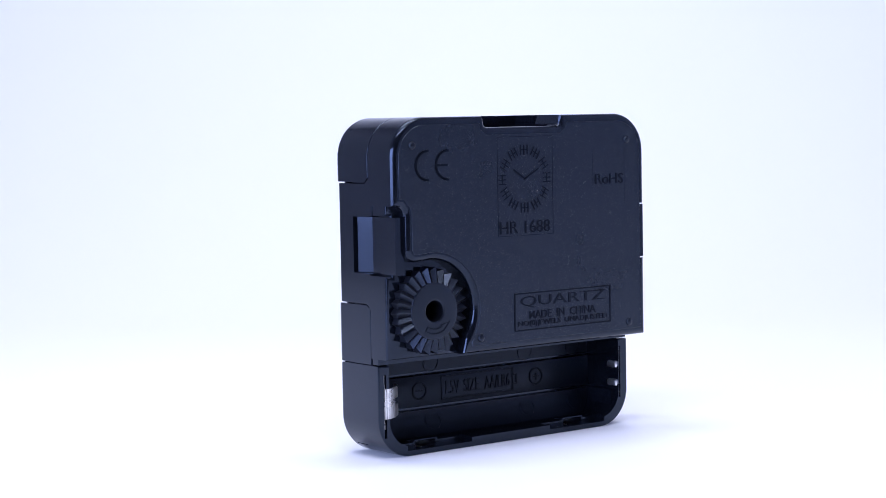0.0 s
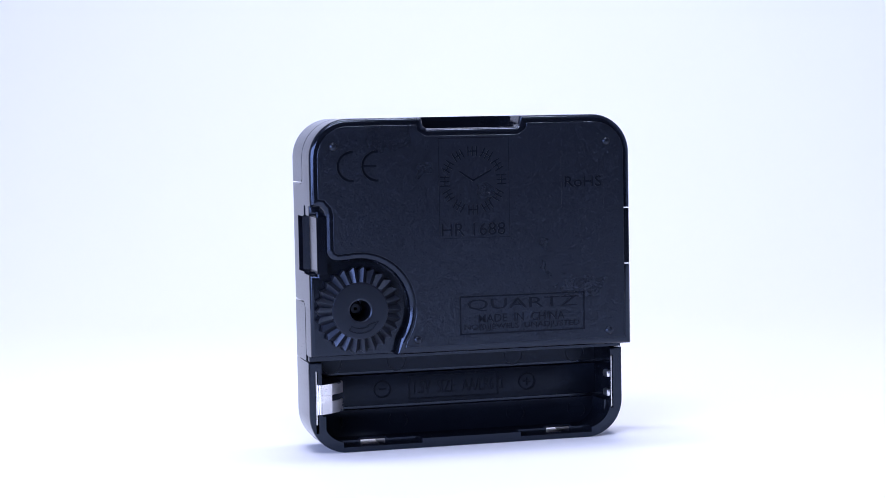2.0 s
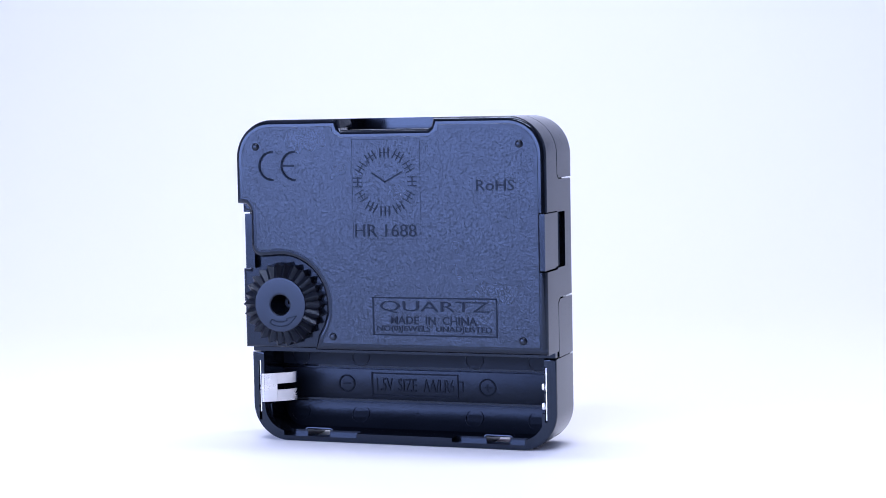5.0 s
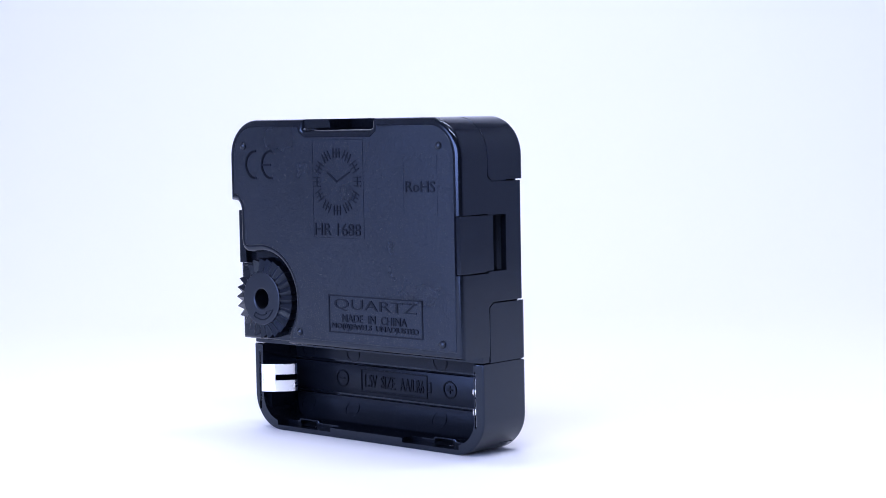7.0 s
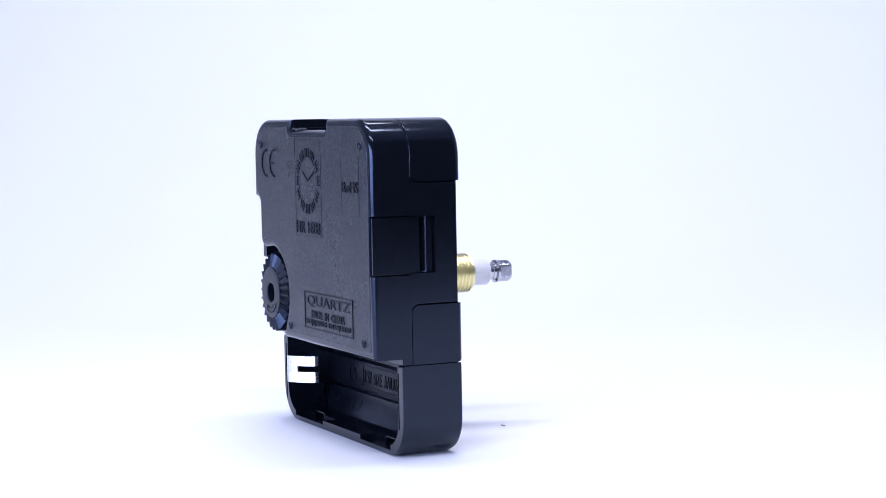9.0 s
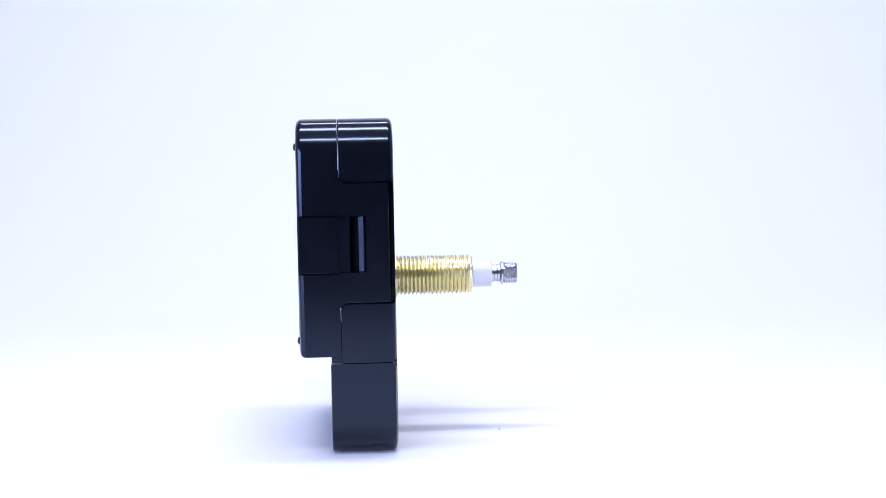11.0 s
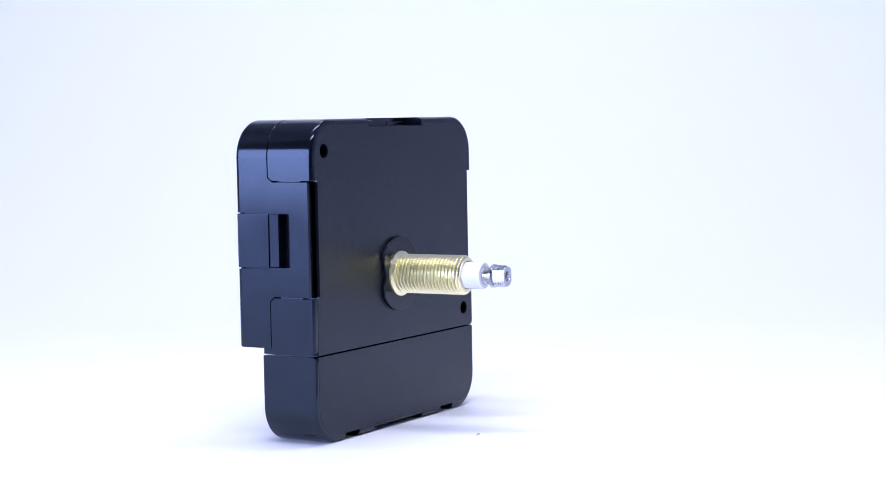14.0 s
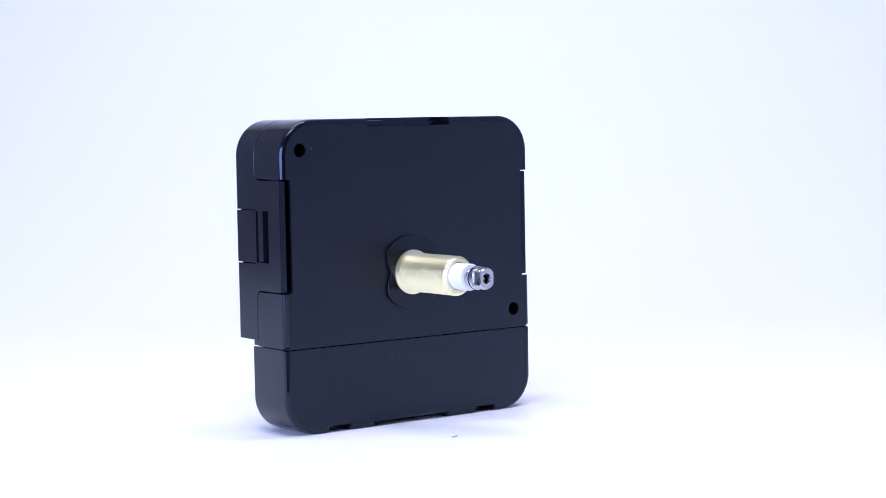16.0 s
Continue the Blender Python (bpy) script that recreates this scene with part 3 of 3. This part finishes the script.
def shaft():
    """Hand shaft on the dial side, turned parts from the washer out to the tip."""
    cu, cw = 0.3, 28.15
    bm = bmesh.new()
    o = []
    for i in range(72):
        a = 2 * math.pi * i / 72
        x, y = 6.9 * math.cos(a), 6.9 * math.sin(a)
        lim = 5.6 - 0.75 * math.exp(-(y / 1.25) ** 2)
        x = max(-lim, min(lim, x))
        o.append((cu + x, cw + y))
    prism(bm, o, FRONT + 0.02, FRONT + 0.65, back=0.15)
    part("rubber_washer", bm, RUBBER, movement, "thin black notched washer")
    bm = bmesh.new()
    prof = [(2.6, 16.1), (3.9, 16.1), (4.15, 16.7), (4.15, 17.1), (3.75, 17.3), (3.45, 17.5)]
    v = 17.6
    while v < 30.5:
        prof += [(3.15, v), (3.15, v + 0.08), (3.60, v + 0.34), (3.62, v + 0.42), (3.3, v + 0.64)]
        v += 0.72
    prof += [(3.35, 30.7), (3.1, 30.95), (2.55, 30.95), (2.55, 29.5)]
    lathe(bm, prof, cu, cw, 56, closed=False)
    part("threaded_bush", bm, BRASS, movement, "brass bush with a fine thread", angle=15)
    bm = bmesh.new()
    lathe(bm, [(2.42, 29.0), (2.42, 34.3), (2.25, 34.55), (1.6, 34.55)], cu, cw, 40)
    part("hour_sleeve", bm, NYLON, movement, "white nylon hour sleeve")
    bm = bmesh.new()
    lathe(bm, [(1.62, 34.0), (1.62, 35.0), (1.5, 35.1), (1.5, 35.5), (1.62, 35.6), (1.62, 36.2)], cu, cw, 32)
    sleeve = part("minute_shaft", bm, ZINC, movement, "grey metal minute shaft")
    bm = bmesh.new()
    prof = [(1.5, 36.0), (2.12, 36.25), (2.12, 36.6), (1.7, 36.75)]
    v = 36.8
    while v < 38.6:
        prof += [(1.78, v), (1.98, v + 0.2), (1.98, v + 0.3), (1.78, v + 0.45)]
        v += 0.5
    prof += [(1.9, 38.9), (1.75, 39.15), (0.95, 39.15), (0.85, 39.0), (0.85, 36.5)]
    lathe(bm, prof, cu, cw, 40, closed=False)
    for q in bm.verts:
        if q.co.y > 36.7 and abs(q.co.x - cu) > 1.45:
            q.co.x = cu + math.copysign(1.45, q.co.x - cu)
    tip = part("shaft_tip", bm, ZINC, sleeve, "flat-sided threaded metal tip", angle=40)
    bm = bmesh.new()
    lathe(bm, [(0.9, 36.2), (0.9, 36.9)], cu, cw, 20)
    part("bore", bm, RUBBER, tip)
    bm = bmesh.new()
    lathe(bm, [(0.28, 36.5), (0.28, 38.1), (0.2, 38.2)], cu, cw, 14)
    part("seconds_pin", bm, ZINC, tip)


cover = rear_cover()
cover_marks(cover)
front_case()
battery_case()
negative_contact()
positive_contact()
knob()
shaft()


def crumb():
    bm = bmesh.new()
    bmesh.ops.create_icosphere(bm, subdivisions=2, radius=0.00021)
    for v in bm.verts:
        v.co = Vector((v.co.x * 4.6 + v.co.y * 0.6, v.co.y * 0.5 + v.co.x * 0.5, v.co.z * 0.5)) + Vector(noise.noise_vector(v.co * 9000)) * 0.00006
    lo = min(v.co.z for v in bm.verts)
    for v in bm.verts:
        v.co += Vector((0.0048, 0.0102, -lo))
    me = finish(bm, "crumb")
    me.materials.append(CRUMB)
    return tagged(new("crumb", me), "tiny grey-brown shred lying on the white paper", "debris")


shred = crumb()


def motions():
    """The turntable carries the movement and the shred round at an even pace."""
    rows = [(k * 0.5, pose(0, 0, 0, 0, 0, heading(k * 0.5))) for k in range(0, 33)]
    walk(movement, rows)
    walk(shred, rows)


motions()
